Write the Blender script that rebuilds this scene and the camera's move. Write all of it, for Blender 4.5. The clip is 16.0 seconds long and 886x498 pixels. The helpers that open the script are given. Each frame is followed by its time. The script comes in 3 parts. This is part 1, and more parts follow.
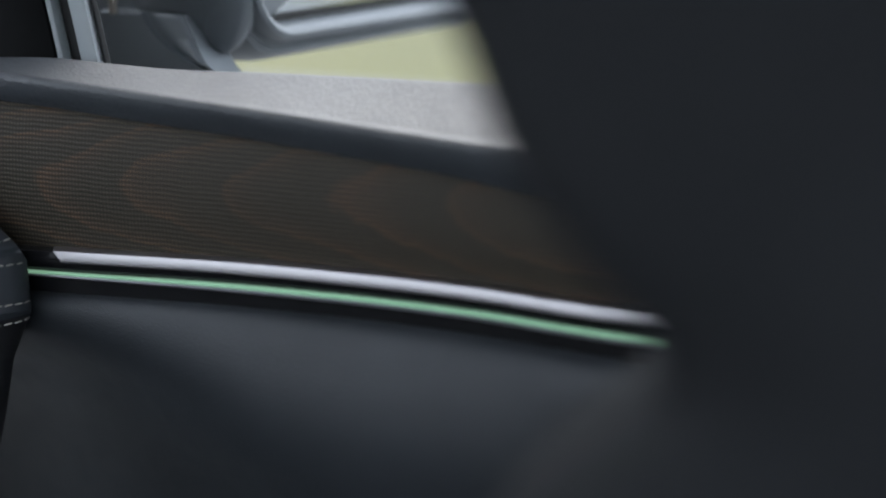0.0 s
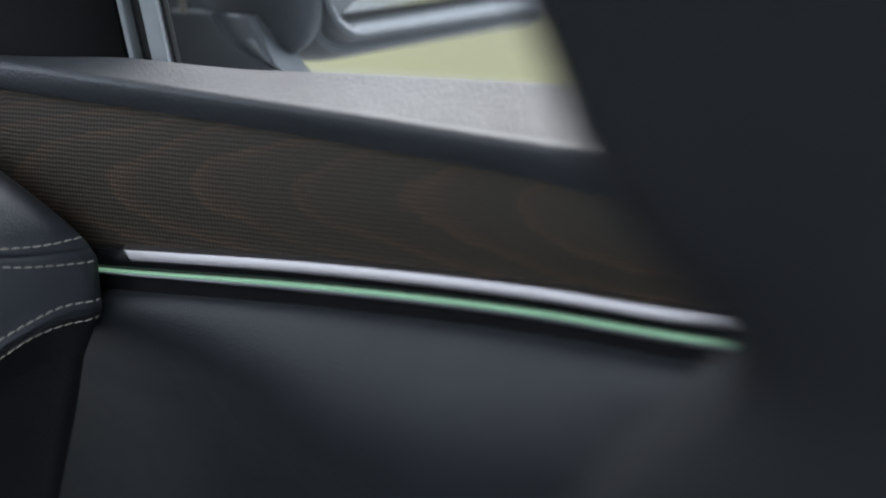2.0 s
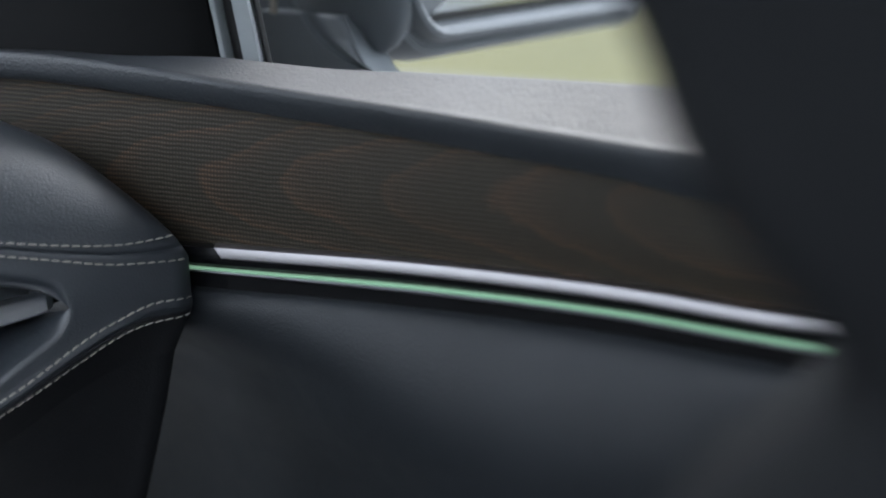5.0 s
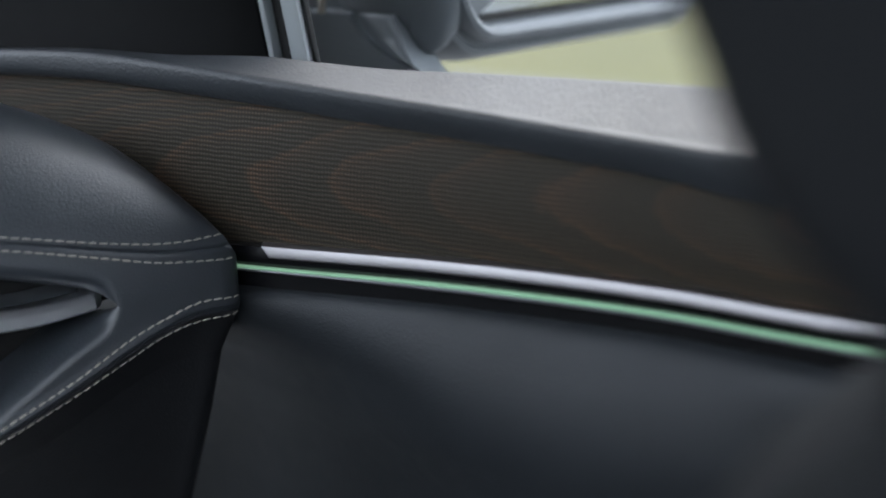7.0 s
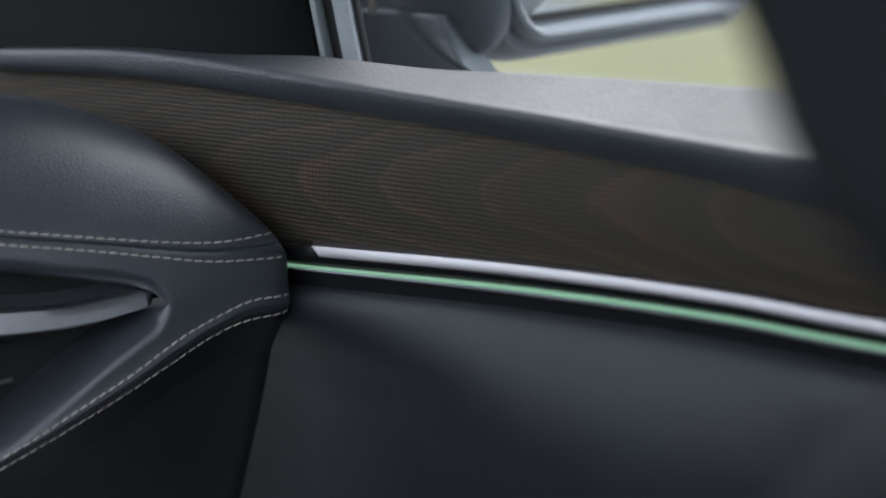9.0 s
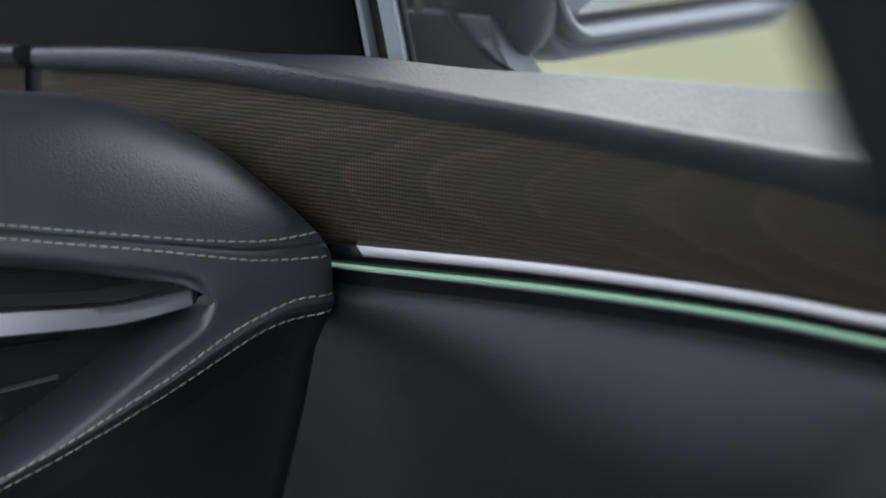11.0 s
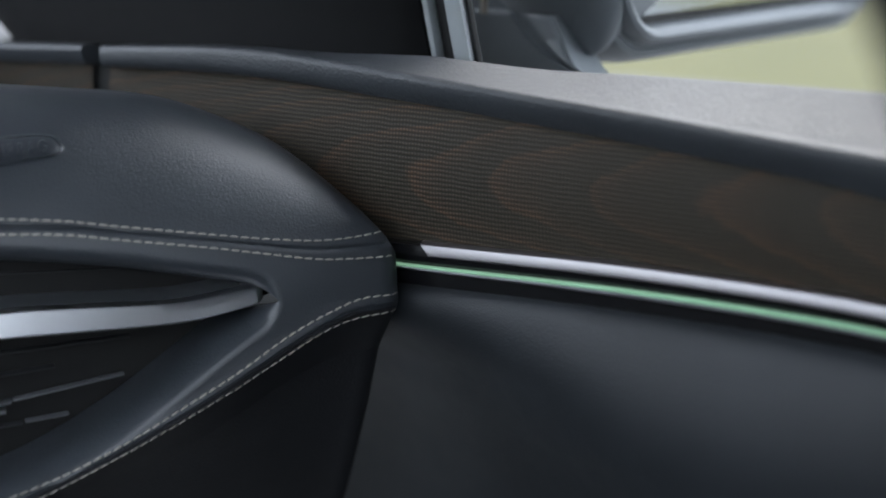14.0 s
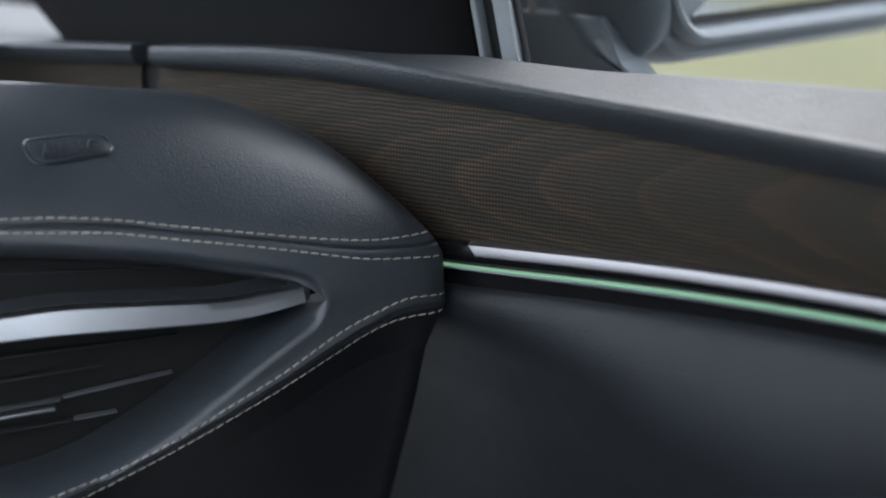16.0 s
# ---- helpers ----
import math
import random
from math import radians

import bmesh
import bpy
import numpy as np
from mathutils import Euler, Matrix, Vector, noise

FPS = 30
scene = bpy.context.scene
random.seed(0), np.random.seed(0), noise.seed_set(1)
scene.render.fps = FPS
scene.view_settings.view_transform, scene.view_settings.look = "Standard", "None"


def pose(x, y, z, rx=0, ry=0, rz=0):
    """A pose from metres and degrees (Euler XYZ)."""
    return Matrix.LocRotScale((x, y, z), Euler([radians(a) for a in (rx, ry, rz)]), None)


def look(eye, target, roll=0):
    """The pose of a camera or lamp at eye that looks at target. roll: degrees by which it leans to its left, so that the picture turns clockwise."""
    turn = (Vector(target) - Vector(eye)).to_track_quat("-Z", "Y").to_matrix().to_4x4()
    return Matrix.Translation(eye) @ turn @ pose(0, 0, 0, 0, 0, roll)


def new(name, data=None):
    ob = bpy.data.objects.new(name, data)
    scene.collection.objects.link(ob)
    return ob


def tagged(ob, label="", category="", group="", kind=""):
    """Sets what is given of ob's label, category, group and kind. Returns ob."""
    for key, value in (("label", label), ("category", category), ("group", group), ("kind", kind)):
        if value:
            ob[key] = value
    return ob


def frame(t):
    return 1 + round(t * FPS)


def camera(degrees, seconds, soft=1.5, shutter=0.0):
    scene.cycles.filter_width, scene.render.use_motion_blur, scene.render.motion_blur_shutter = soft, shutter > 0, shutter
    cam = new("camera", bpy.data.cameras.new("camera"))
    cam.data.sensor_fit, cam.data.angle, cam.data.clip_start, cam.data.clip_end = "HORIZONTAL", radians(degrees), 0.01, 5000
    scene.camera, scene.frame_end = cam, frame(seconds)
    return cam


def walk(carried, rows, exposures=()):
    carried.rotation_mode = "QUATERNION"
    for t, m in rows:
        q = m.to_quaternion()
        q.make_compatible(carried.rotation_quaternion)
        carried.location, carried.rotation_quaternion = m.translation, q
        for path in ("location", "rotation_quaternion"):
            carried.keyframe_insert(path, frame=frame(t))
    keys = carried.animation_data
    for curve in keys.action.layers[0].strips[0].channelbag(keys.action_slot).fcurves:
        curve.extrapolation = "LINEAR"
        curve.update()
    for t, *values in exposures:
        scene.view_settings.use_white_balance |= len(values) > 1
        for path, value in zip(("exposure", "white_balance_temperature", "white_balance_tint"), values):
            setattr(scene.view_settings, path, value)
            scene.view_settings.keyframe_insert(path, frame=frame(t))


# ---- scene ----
cam = camera(28.0, 16.0, soft=2.0)
cam.data.dof.use_dof = True
cam.data.dof.focus_distance = 1.09
cam.data.dof.aperture_fstop = 2.8
walk(cam, [
    (0.0, pose(0.0209, -0.0023, 1.0500, 77.754, -0.352, -12.290)),
    (0.5, pose(0.0200, -0.0021, 1.0500, 77.751, -0.303, -11.770)),
    (1.0, pose(0.0192, -0.0019, 1.0500, 77.749, -0.257, -11.248)),
    (1.5, pose(0.0183, -0.0017, 1.0500, 77.748, -0.220, -10.754)),
    (2.0, pose(0.0175, -0.0016, 1.0500, 77.747, -0.189, -10.275)),
    (2.5, pose(0.0167, -0.0014, 1.0500, 77.747, -0.164, -9.811)),
    (3.0, pose(0.0160, -0.0013, 1.0500, 77.748, -0.145, -9.364)),
    (3.5, pose(0.0152, -0.0012, 1.0500, 77.748, -0.128, -8.917)),
    (4.0, pose(0.0144, -0.0011, 1.0500, 77.748, -0.110, -8.455)),
    (6.5, pose(0.0112, -0.0006, 1.0500, 77.753, -0.129, -6.536)),
    (7.0, pose(0.0106, -0.0006, 1.0500, 77.754, -0.144, -6.187)),
    (7.5, pose(0.0100, -0.0005, 1.0500, 77.755, -0.157, -5.830)),
    (8.0, pose(0.0094, -0.0004, 1.0500, 77.755, -0.168, -5.458)),
    (8.5, pose(0.0087, -0.0004, 1.0500, 77.755, -0.176, -5.074)),
    (9.0, pose(0.0080, -0.0003, 1.0500, 77.755, -0.181, -4.677)),
    (11.5, pose(0.0052, -0.0001, 1.0500, 77.754, -0.262, -2.984)),
    (12.0, pose(0.0046, -0.0001, 1.0500, 77.754, -0.271, -2.628)),
    (12.5, pose(0.0040, -0.0001, 1.0500, 77.753, -0.282, -2.289)),
    (13.0, pose(0.0035, -0.0001, 1.0500, 77.753, -0.296, -1.971)),
    (13.5, pose(0.0030, -0.0000, 1.0500, 77.752, -0.312, -1.668)),
    (14.0, pose(0.0024, -0.0000, 1.0500, 77.752, -0.324, -1.357)),
    (14.5, pose(0.0019, -0.0000, 1.0500, 77.751, -0.330, -1.032)),
    (15.0, pose(0.0013, -0.0000, 1.0500, 77.751, -0.328, -0.683)),
    (15.5, pose(0.0007, -0.0000, 1.0500, 77.750, -0.319, -0.312)),
    (16.0, pose(-0.0000, 0.0000, 1.0500, 77.750, -0.305, 0.066)),
], exposures=[(0.0, 1.82), (16.0, 1.86)])

# ---- light ----
world = bpy.data.worlds.new("sky")
scene.world = world
world.use_nodes = True
wn = world.node_tree
sky = wn.nodes.new("ShaderNodeTexSky")
sky.sky_type, sky.sun_disc = "NISHITA", False
sky.sun_elevation, sky.sun_rotation = radians(63), radians(8)
sky.air_density, sky.dust_density = 1.0, 4.0
wn.nodes["Background"].inputs["Strength"].default_value = 0.15
haze = wn.nodes.new("ShaderNodeHueSaturation")
haze.inputs["Saturation"].default_value = 0.35
wn.links.new(sky.outputs["Color"], haze.inputs["Color"])
cloud = wn.nodes.new("ShaderNodeMix")
cloud.data_type = "RGBA"
cloud.inputs[0].default_value = 0.6
cloud.inputs[7].default_value = (5.6, 6.3, 7.3, 1)
wn.links.new(haze.outputs["Color"], cloud.inputs[6])
wn.links.new(cloud.outputs[2], wn.nodes["Background"].inputs["Color"])
sun_data = bpy.data.lights.new("sun", "SUN")
sun_data.energy, sun_data.angle, sun_data.color = 0.34, radians(40), (1.0, 0.99, 0.98)
sun = new("sun", sun_data)
sun.matrix_world = look((0.65, 4.51, 8.91), (0, 0, 0))

# ---- materials ----


class Net:
    """A node material under construction."""

    def __init__(self, name, rough=0.5, metal=0.0):
        self.mat = bpy.data.materials.new(name)
        self.mat.use_nodes = True
        self.t = self.mat.node_tree
        self.bsdf = self.t.nodes["Principled BSDF"]
        self.bsdf.inputs["Roughness"].default_value = rough
        self.bsdf.inputs["Metallic"].default_value = metal
        self.coord = self.t.nodes.new("ShaderNodeTexCoord").outputs["Object"]

    def node(self, kind, **ins):
        n = self.t.nodes.new(kind)
        for k, v in ins.items():
            self.put(v, n.inputs[k.replace("_", " ")])
        return n

    def put(self, v, socket):
        if isinstance(v, bpy.types.NodeSocket):
            self.t.links.new(v, socket)
        else:
            socket.default_value = v

    def math(self, op, a, b=0.0, clamp=False):
        n = self.t.nodes.new("ShaderNodeMath")
        n.operation, n.use_clamp = op, clamp
        self.put(a, n.inputs[0])
        self.put(b, n.inputs[1])
        return n.outputs[0]

    def noise(self, scale, detail=3.0, rough=0.55, vector=None):
        n = self.node("ShaderNodeTexNoise", Scale=scale, Detail=detail, Roughness=rough)
        self.put(vector or self.coord, n.inputs["Vector"])
        return n.outputs["Fac"]

    def ramp(self, fac, stops):
        n = self.node("ShaderNodeValToRGB", Fac=fac)
        e = n.color_ramp.elements
        while len(e) < len(stops):
            e.new(0.5)
        for k, (p, c) in zip(e, stops):
            k.position = p
            k.color = (*c, 1) if isinstance(c, tuple) else (c, c, c, 1)
        return n.outputs["Color"]

    def mix(self, fac, a, b):
        n = self.t.nodes.new("ShaderNodeMix")
        n.data_type = "RGBA"
        for v, i in ((fac, 0), (a, 6), (b, 7)):
            self.put((*v, 1) if isinstance(v, tuple) else v, n.inputs[i])
        return n.outputs[2]

    def color(self, v):
        self.put((*v, 1) if isinstance(v, tuple) else v, self.bsdf.inputs["Base Color"])
        return self

    def rough(self, v):
        self.put(v, self.bsdf.inputs["Roughness"])
        return self

    def bump(self, height, strength, distance):
        old = self.bsdf.inputs["Normal"].links
        n = self.node("ShaderNodeBump", Height=height, Strength=strength, Distance=distance)
        if old:
            self.t.links.new(old[0].from_socket, n.inputs["Normal"])
        self.t.links.new(n.outputs["Normal"], self.bsdf.inputs["Normal"])
        return self


def leather(name, c, rough, cell=850.0, strength=0.55, gloss=0.5):
    m = Net(name, rough)
    m.bsdf.inputs["Specular IOR Level"].default_value = gloss
    v = m.node("ShaderNodeTexVoronoi", Scale=cell, Vector=m.coord, Randomness=1.0)
    v.feature = "SMOOTH_F1"
    wrinkle = m.noise(140.0, 4.0)
    big = m.noise(9.0, 3.0)
    m.color(m.mix(m.ramp(big, [(0.3, 0.0), (0.7, 1.0)]), tuple(x * 0.85 for x in c), tuple(x * 1.15 for x in c)))
    m.rough(m.math("ADD", m.math("MULTIPLY", m.noise(60.0), 0.14), rough - 0.07))
    m.bump(wrinkle, 0.06, 0.0012)
    m.bump(v.outputs["Distance"], strength, 0.0006)
    return m.mat


def plastic(name, c, rough, grain=1500.0, strength=0.12, gloss=0.5):
    m = Net(name, rough)
    m.bsdf.inputs["Specular IOR Level"].default_value = gloss
    m.color(m.mix(m.noise(14.0), tuple(x * 0.88 for x in c), tuple(x * 1.12 for x in c)))
    m.rough(m.math("ADD", m.math("MULTIPLY", m.noise(70.0), 0.12), rough - 0.06))
    if strength:
        m.bump(m.noise(grain, 2.0), strength, 0.0004)
    return m.mat


def metal(name, c, rough):
    m = Net(name, rough, 1.0)
    m.color(c)
    m.rough(m.math("ADD", m.math("MULTIPLY", m.noise(220.0), 0.08), rough - 0.04))
    m.bump(m.noise(900.0, 2.0), 0.03, 0.0002)
    return m.mat


def veneer(name):
    """Open-pored dark veneer, pressed with a fine weave, with arrow-shaped figure."""
    m = Net(name, 0.5)
    m.bsdf.inputs["Specular IOR Level"].default_value = 0.2
    x, y, z = m.node("ShaderNodeSeparateXYZ", Vector=m.coord).outputs
    wob = m.math("MULTIPLY", m.math("SUBTRACT", m.noise(18.0, 4.0), 0.5), 0.06)
    fine = m.math("MULTIPLY", m.math("SUBTRACT", m.noise(90.0, 3.0), 0.5), 0.008)
    axis = m.math("ADD", m.math("ADD", 0.862, m.math("MULTIPLY", x, 0.035)), m.math("MULTIPLY", m.math("SUBTRACT", m.noise(7.0, 1.0), 0.5), 0.012))
    dz = m.math("SUBTRACT", z, axis)
    arm = m.math("MULTIPLY", m.math("MULTIPLY", dz, dz), 70.0)
    g = m.math("ADD", m.math("SUBTRACT", x, arm), m.math("ADD", wob, fine))
    saw = m.math("FRACT", m.math("ADD", m.math("MULTIPLY", g, 14.5), 0.96))
    line = m.ramp(saw, [(0.0, 0.1), (0.08, 1.0), (0.2, 0.5), (0.5, 0.12), (0.93, 0.0)])
    fibre = m.noise(1.0, 4.0, 0.6, m.node("ShaderNodeCombineXYZ", X=m.math("MULTIPLY", x, 45.0), Y=y, Z=m.math("MULTIPLY", z, 520.0)).outputs[0])
    patch = m.ramp(m.noise(11.0, 2.0), [(0.35, 0.5), (0.65, 1.0)])
    c = m.mix(m.math("MULTIPLY", line, patch), (0.088, 0.072, 0.050), (0.205, 0.112, 0.064))
    c = m.mix(m.math("MULTIPLY", fibre, 0.55), c, (0.040, 0.032, 0.026))
    rib = m.math("SINE", m.math("ADD", m.math("MULTIPLY", z, 2250.0), m.math("MULTIPLY", m.noise(55.0, 3.0), 5.0)))
    warp = m.math("SINE", m.math("ADD", m.math("MULTIPLY", x, 2600.0), m.math("MULTIPLY", m.noise(48.0, 2.0), 2.0)))
    ribs = m.math("ADD", m.math("MULTIPLY", rib, 0.5), 0.56)
    cross = m.math("ADD", m.math("MULTIPLY", warp, 0.18), 0.36)
    weave = m.math("MULTIPLY", m.math("MULTIPLY", ribs, cross), 1.9)
    c = m.mix(m.math("MULTIPLY", m.math("SUBTRACT", 1.0, weave, True), 0.9), c, (0.018, 0.018, 0.015))
    m.color(c)
    m.rough(m.math("ADD", m.math("MULTIPLY", m.noise(40.0), 0.15), 0.48))
    m.bump(weave, 0.5, 0.0006)
    return m.mat


def glow(name, c, power):
    m = Net(name, 0.4)
    m.color(c)
    m.bsdf.inputs["Emission Color"].default_value = (*c, 1)
    m.bsdf.inputs["Emission Strength"].default_value = power
    return m.mat


PAD = leather("leather_pad", (0.046, 0.053, 0.062), 0.36, 950.0, 0.34, 1.0)
LOW_SKIN = leather("leather_low", (0.036, 0.037, 0.041), 0.5, 900.0, 0.3, 0.5)
RAIL = leather("leather_rail", (0.038, 0.043, 0.050), 0.48, 600.0, 0.75, 0.7)
DOOR_SKIN = leather("leather_door", (0.030, 0.034, 0.039), 0.50, 1000.0, 0.4)
SEAT_SKIN = leather("leather_seat", (0.015, 0.0157, 0.017), 0.72, 850.0, 0.5, 0.08)
BLACK = plastic("black_plastic", (0.012, 0.012, 0.013), 0.6, 1500.0, 0.12, 0.3)
GLOSS = plastic("piano_black", (0.010, 0.010, 0.011), 0.24, 1500.0, 0.0)
SCALLOP = plastic("scallop_grey", (0.10, 0.108, 0.118), 0.4)
HOUSING = plastic("mirror_housing", (0.13, 0.145, 0.155), 0.32, 900.0, 0.08)
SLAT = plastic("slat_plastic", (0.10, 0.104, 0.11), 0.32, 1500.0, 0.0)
TRIM = plastic("pillar_trim", (0.004, 0.0042, 0.0047), 0.65, 1500.0, 0.12, 0.16)
RUBBER = plastic("rubber", (0.008, 0.008, 0.008), 0.7)
FRAME = plastic("door_frame_paint", (0.36, 0.39, 0.40), 0.4, 900.0, 0.05)
MIRROR_SHELL = plastic("mirror_shell", (0.25, 0.275, 0.29), 0.36, 900.0, 0.1)
CHROME = metal("satin_chrome", (0.42, 0.405, 0.412), 0.38)
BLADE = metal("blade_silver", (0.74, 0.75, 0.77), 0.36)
LIP = metal("lip_silver", (0.36, 0.35, 0.38), 0.45)
SILVER = metal("mirror_silver", (0.62, 0.65, 0.66), 0.03)
WOOD = veneer("veneer")
THREAD = plastic("thread", (0.54, 0.50, 0.43), 0.8, 3000.0, 0.3)
LED = glow("ambient_light", (0.25, 0.46, 0.31), 0.17)
HEADLINER = plastic("headliner", (0.045, 0.045, 0.047), 0.9)
CARPET = plastic("carpet", (0.045, 0.046, 0.048), 0.95, 700.0, 0.6)


def field():
    m = Net("field", 0.95)
    m.color(m.mix(m.ramp(m.noise(0.35, 5.0, 0.6), [(0.3, 0.0), (0.7, 1.0)]), (0.068, 0.070, 0.023), (0.108, 0.102, 0.036)))
    m.bump(m.noise(6.0, 4.0), 0.4, 0.05)
    return m.mat


FIELD = field()

# ---- building helpers ----
# Car axes: x to the rear along the passenger door, y outwards through it, z up.
CAR = pose(0, 1.08, 0, 0, 0, -38)
# Dashboard axes: x along the vent panel towards the door, y away from the cabin, z up.
DASH = pose(0, 0, 1.05) @ Matrix.Scale(1.07, 4) @ pose(0, 1.0, -1.05, 0, 0, 20)


def curve(*pts):
    """A smooth curve y(x) through the points."""
    xs, ys = np.array(pts, float).T
    d = np.diff(ys) / np.diff(xs)
    m = np.r_[d[0], (d[:-1] + d[1:]) / 2, d[-1]]

    def f(x):
        i = int(np.clip(np.searchsorted(xs, x) - 1, 0, len(xs) - 2))
        h = xs[i + 1] - xs[i]
        s = (x - xs[i]) / h
        if s < 0:
            return float(ys[0] + m[0] * (x - xs[0]))
        if s > 1:
            return float(ys[-1] + m[-1] * (x - xs[-1]))
        return float((2 * s**3 - 3 * s**2 + 1) * ys[i] + (s**3 - 2 * s**2 + s) * h * m[i] + (3 * s**2 - 2 * s**3) * ys[i + 1] + (s**3 - s**2) * h * m[i + 1])

    return f


def ease(x, a, b):
    k = min(1.0, max(0.0, (x - a) / (b - a)))
    return k * k * (3 - 2 * k)


def span(a, b, n):
    return [a + (b - a) * i / (n - 1) for i in range(n)]


def sheet(bm, rows, wrap=False):
    """Quads between rows of points."""
    vs = [[bm.verts.new(p) for p in row] for row in rows]
    for a, b in zip(vs, vs[1:]):
        k = len(a)
        for i in range(k if wrap else k - 1):
            bm.faces.new((a[i], a[(i + 1) % k], b[(i + 1) % k], b[i]))
    return vs


def bar(rows, caps=True):
    """A solid from closed sections."""
    bm = bmesh.new()
    vs = sheet(bm, rows, True)
    if caps:
        bm.faces.new(vs[0][::-1])
        bm.faces.new(vs[-1])
    return bm


def block(x0, x1, y0, y1, z0, z1, bevel=0.003, segs=2):
    bm = bmesh.new()
    bmesh.ops.create_cube(bm, size=1.0, matrix=Matrix.LocRotScale(((x0 + x1) / 2, (y0 + y1) / 2, (z0 + z1) / 2), None, (x1 - x0, y1 - y0, z1 - z0)))
    if bevel:
        bmesh.ops.bevel(bm, geom=list(bm.edges), offset=bevel, segments=segs, profile=0.5, affect="EDGES")
    return bm


def finish(name, bm, material):
    bmesh.ops.remove_doubles(bm, verts=bm.verts, dist=1e-6)
    bmesh.ops.recalc_face_normals(bm, faces=bm.faces)
    me = bpy.data.meshes.new(name)
    bm.to_mesh(me)
    bm.free()
    me.materials.append(material)
    me.shade_smooth()
    me.set_sharp_from_angle(angle=radians(38))
    return me


def part(name, bm, material, parent, label=""):
    ob = new(name, finish(name, bm, material))
    ob.parent = parent
    return tagged(ob, label)


def thing(name, at, label, category, kind="", group=""):
    ob = new(name)
    ob.empty_display_size = 0.05
    ob.matrix_world = at
    return tagged(ob, label, category, group, kind)


def solid(name, bm, material, at, label, category, kind=""):
    ob = new(name, finish(name, bm, material))
    ob.matrix_world = at
    return tagged(ob, label, category, "", kind)


# ---- ground ----
bm = bmesh.new()
bmesh.ops.create_grid(bm, x_segments=2, y_segments=2, size=2000.0)
solid("ground", bm, FIELD, pose(0, 0, 0), "pale yellow-green dry grass field outside the car", "ground", "structure")

def paving():
    m = Net("paving", 0.85)
    m.color(m.mix(m.noise(1.5, 5.0, 0.6), (0.10, 0.105, 0.11), (0.15, 0.155, 0.16)))
    m.bump(m.noise(60.0, 4.0), 0.3, 0.01)
    return m.mat


solid("pavement", block(-60.0, 60.0, -20.0, 6.5, -0.1, 0.02, 0.0), paving(), CAR, "worn grey asphalt that the car stands on", "pavement", "structure")
solid("road", block(-60.0, -7.0, 6.5, 40.0, -0.1, 0.02, 0.0), paving(), CAR, "worn grey asphalt road in front of the car", "road", "structure")

# ---- cabin shell ----
solid("floor", block(-1.0, 2.2, -1.5, 0.09, 0.02, 0.30), CARPET, CAR, "dark grey car floor carpet", "floor", "structure")
# Unseen roof: edges extended to block sky, hole added to light the pad.
bm = bmesh.new()
for x0, x1, y0, y1 in ((-0.5, 0.50, -1.38, 0.12), (1.60, 2.2, -1.38, 0.12), (0.50, 1.60, -1.38, -1.28), (0.50, 1.60, -0.72, 0.12)):
    bmesh.ops.create_cube(bm, size=1.0, matrix=Matrix.LocRotScale(((x0 + x1) / 2, (y0 + y1) / 2, 1.50), None, (x1 - x0, y1 - y0, 0.04)))
solid("ceiling", bm, HEADLINER, CAR, "unseen dark grey headliner with an opening added to light the pad", "ceiling", "structure")
solid("wall_rear", block(2.2, 2.25, -1.5, 0.1, 0.02, 1.05), TRIM, CAR, "dark rear bulkhead below the rear window", "wall", "structure")
# Unseen wall, its height set to keep low outside light off the dashboard.
solid("wall_driver_side", block(-0.75, 2.25, -1.55, -1.5, 0.02, 0.90), TRIM, CAR, "unseen dark wall that keeps low light out on the driver side", "wall", "structure")
solid("wall_front", block(-0.75, -0.70, -1.5, 0.1, 0.30, 0.80), TRIM, CAR, "dark bulkhead under the dashboard", "wall", "structure")

solid("wall_passenger_side", block(1.003, 2.2, 0.04, 0.09, 0.30, 0.93), TRIM, CAR, "dark trim of the closed rear door", "wall", "structure")
for name, x, y in (("pillar_centre_near", 1.05, -1.5), ("pillar_centre_far", 1.05, 0.045), ("pillar_rear_near", 2.12, -1.5), ("pillar_rear_far", 2.12, 0.045)):
    solid(name, block(x, x + 0.08, y, y + 0.04, 0.855, 1.485, 0.008), TRIM, CAR, "dark roof pillar trim between the side windows", "pillar", "structure")

# ---- passenger door ----
door = thing("passenger_door", CAR, "closed car door with dark veneer, chrome strip and green light line", "car door")
X0, X1 = -0.256, 1.0
crest = curve((-0.256, 0.926), (-0.12, 0.933), (-0.05, 0.931), (0.016, 0.927), (0.06, 0.9245), (0.1, 0.9220), (0.18, 0.9170), (0.25, 0.912), (0.31, 0.908), (0.6, 0.893), (1.0, 0.88))
wood_top = curve((-0.256, 0.911), (-0.19, 0.914), (-0.1, 0.915), (-0.04, 0.912), (0.03, 0.908), (0.09, 0.904), (0.165, 0.899), (0.235, 0.893), (0.29, 0.888), (0.33, 0.882), (0.6, 0.855), (1.0, 0.845))
shelf = curve((-0.256, 0.020), (-0.13, 0.020), (-0.07, 0.022), (-0.03, 0.028), (0.03, 0.034), (0.3, 0.038), (1.0, 0.04))
chrome_z = curve((-0.05, 0.8195), (0.0, 0.821), (0.17, 0.8285), (0.30, 0.8295), (0.35, 0.8275), (0.6, 0.82), (1.0, 0.80))


sill = curve((-0.3, 0.9345), (0.0, 0.9345), (0.05, 0.9325), (0.085, 0.9315), (0.14, 0.9325), (0.25, 0.934), (1.0, 0.9345))


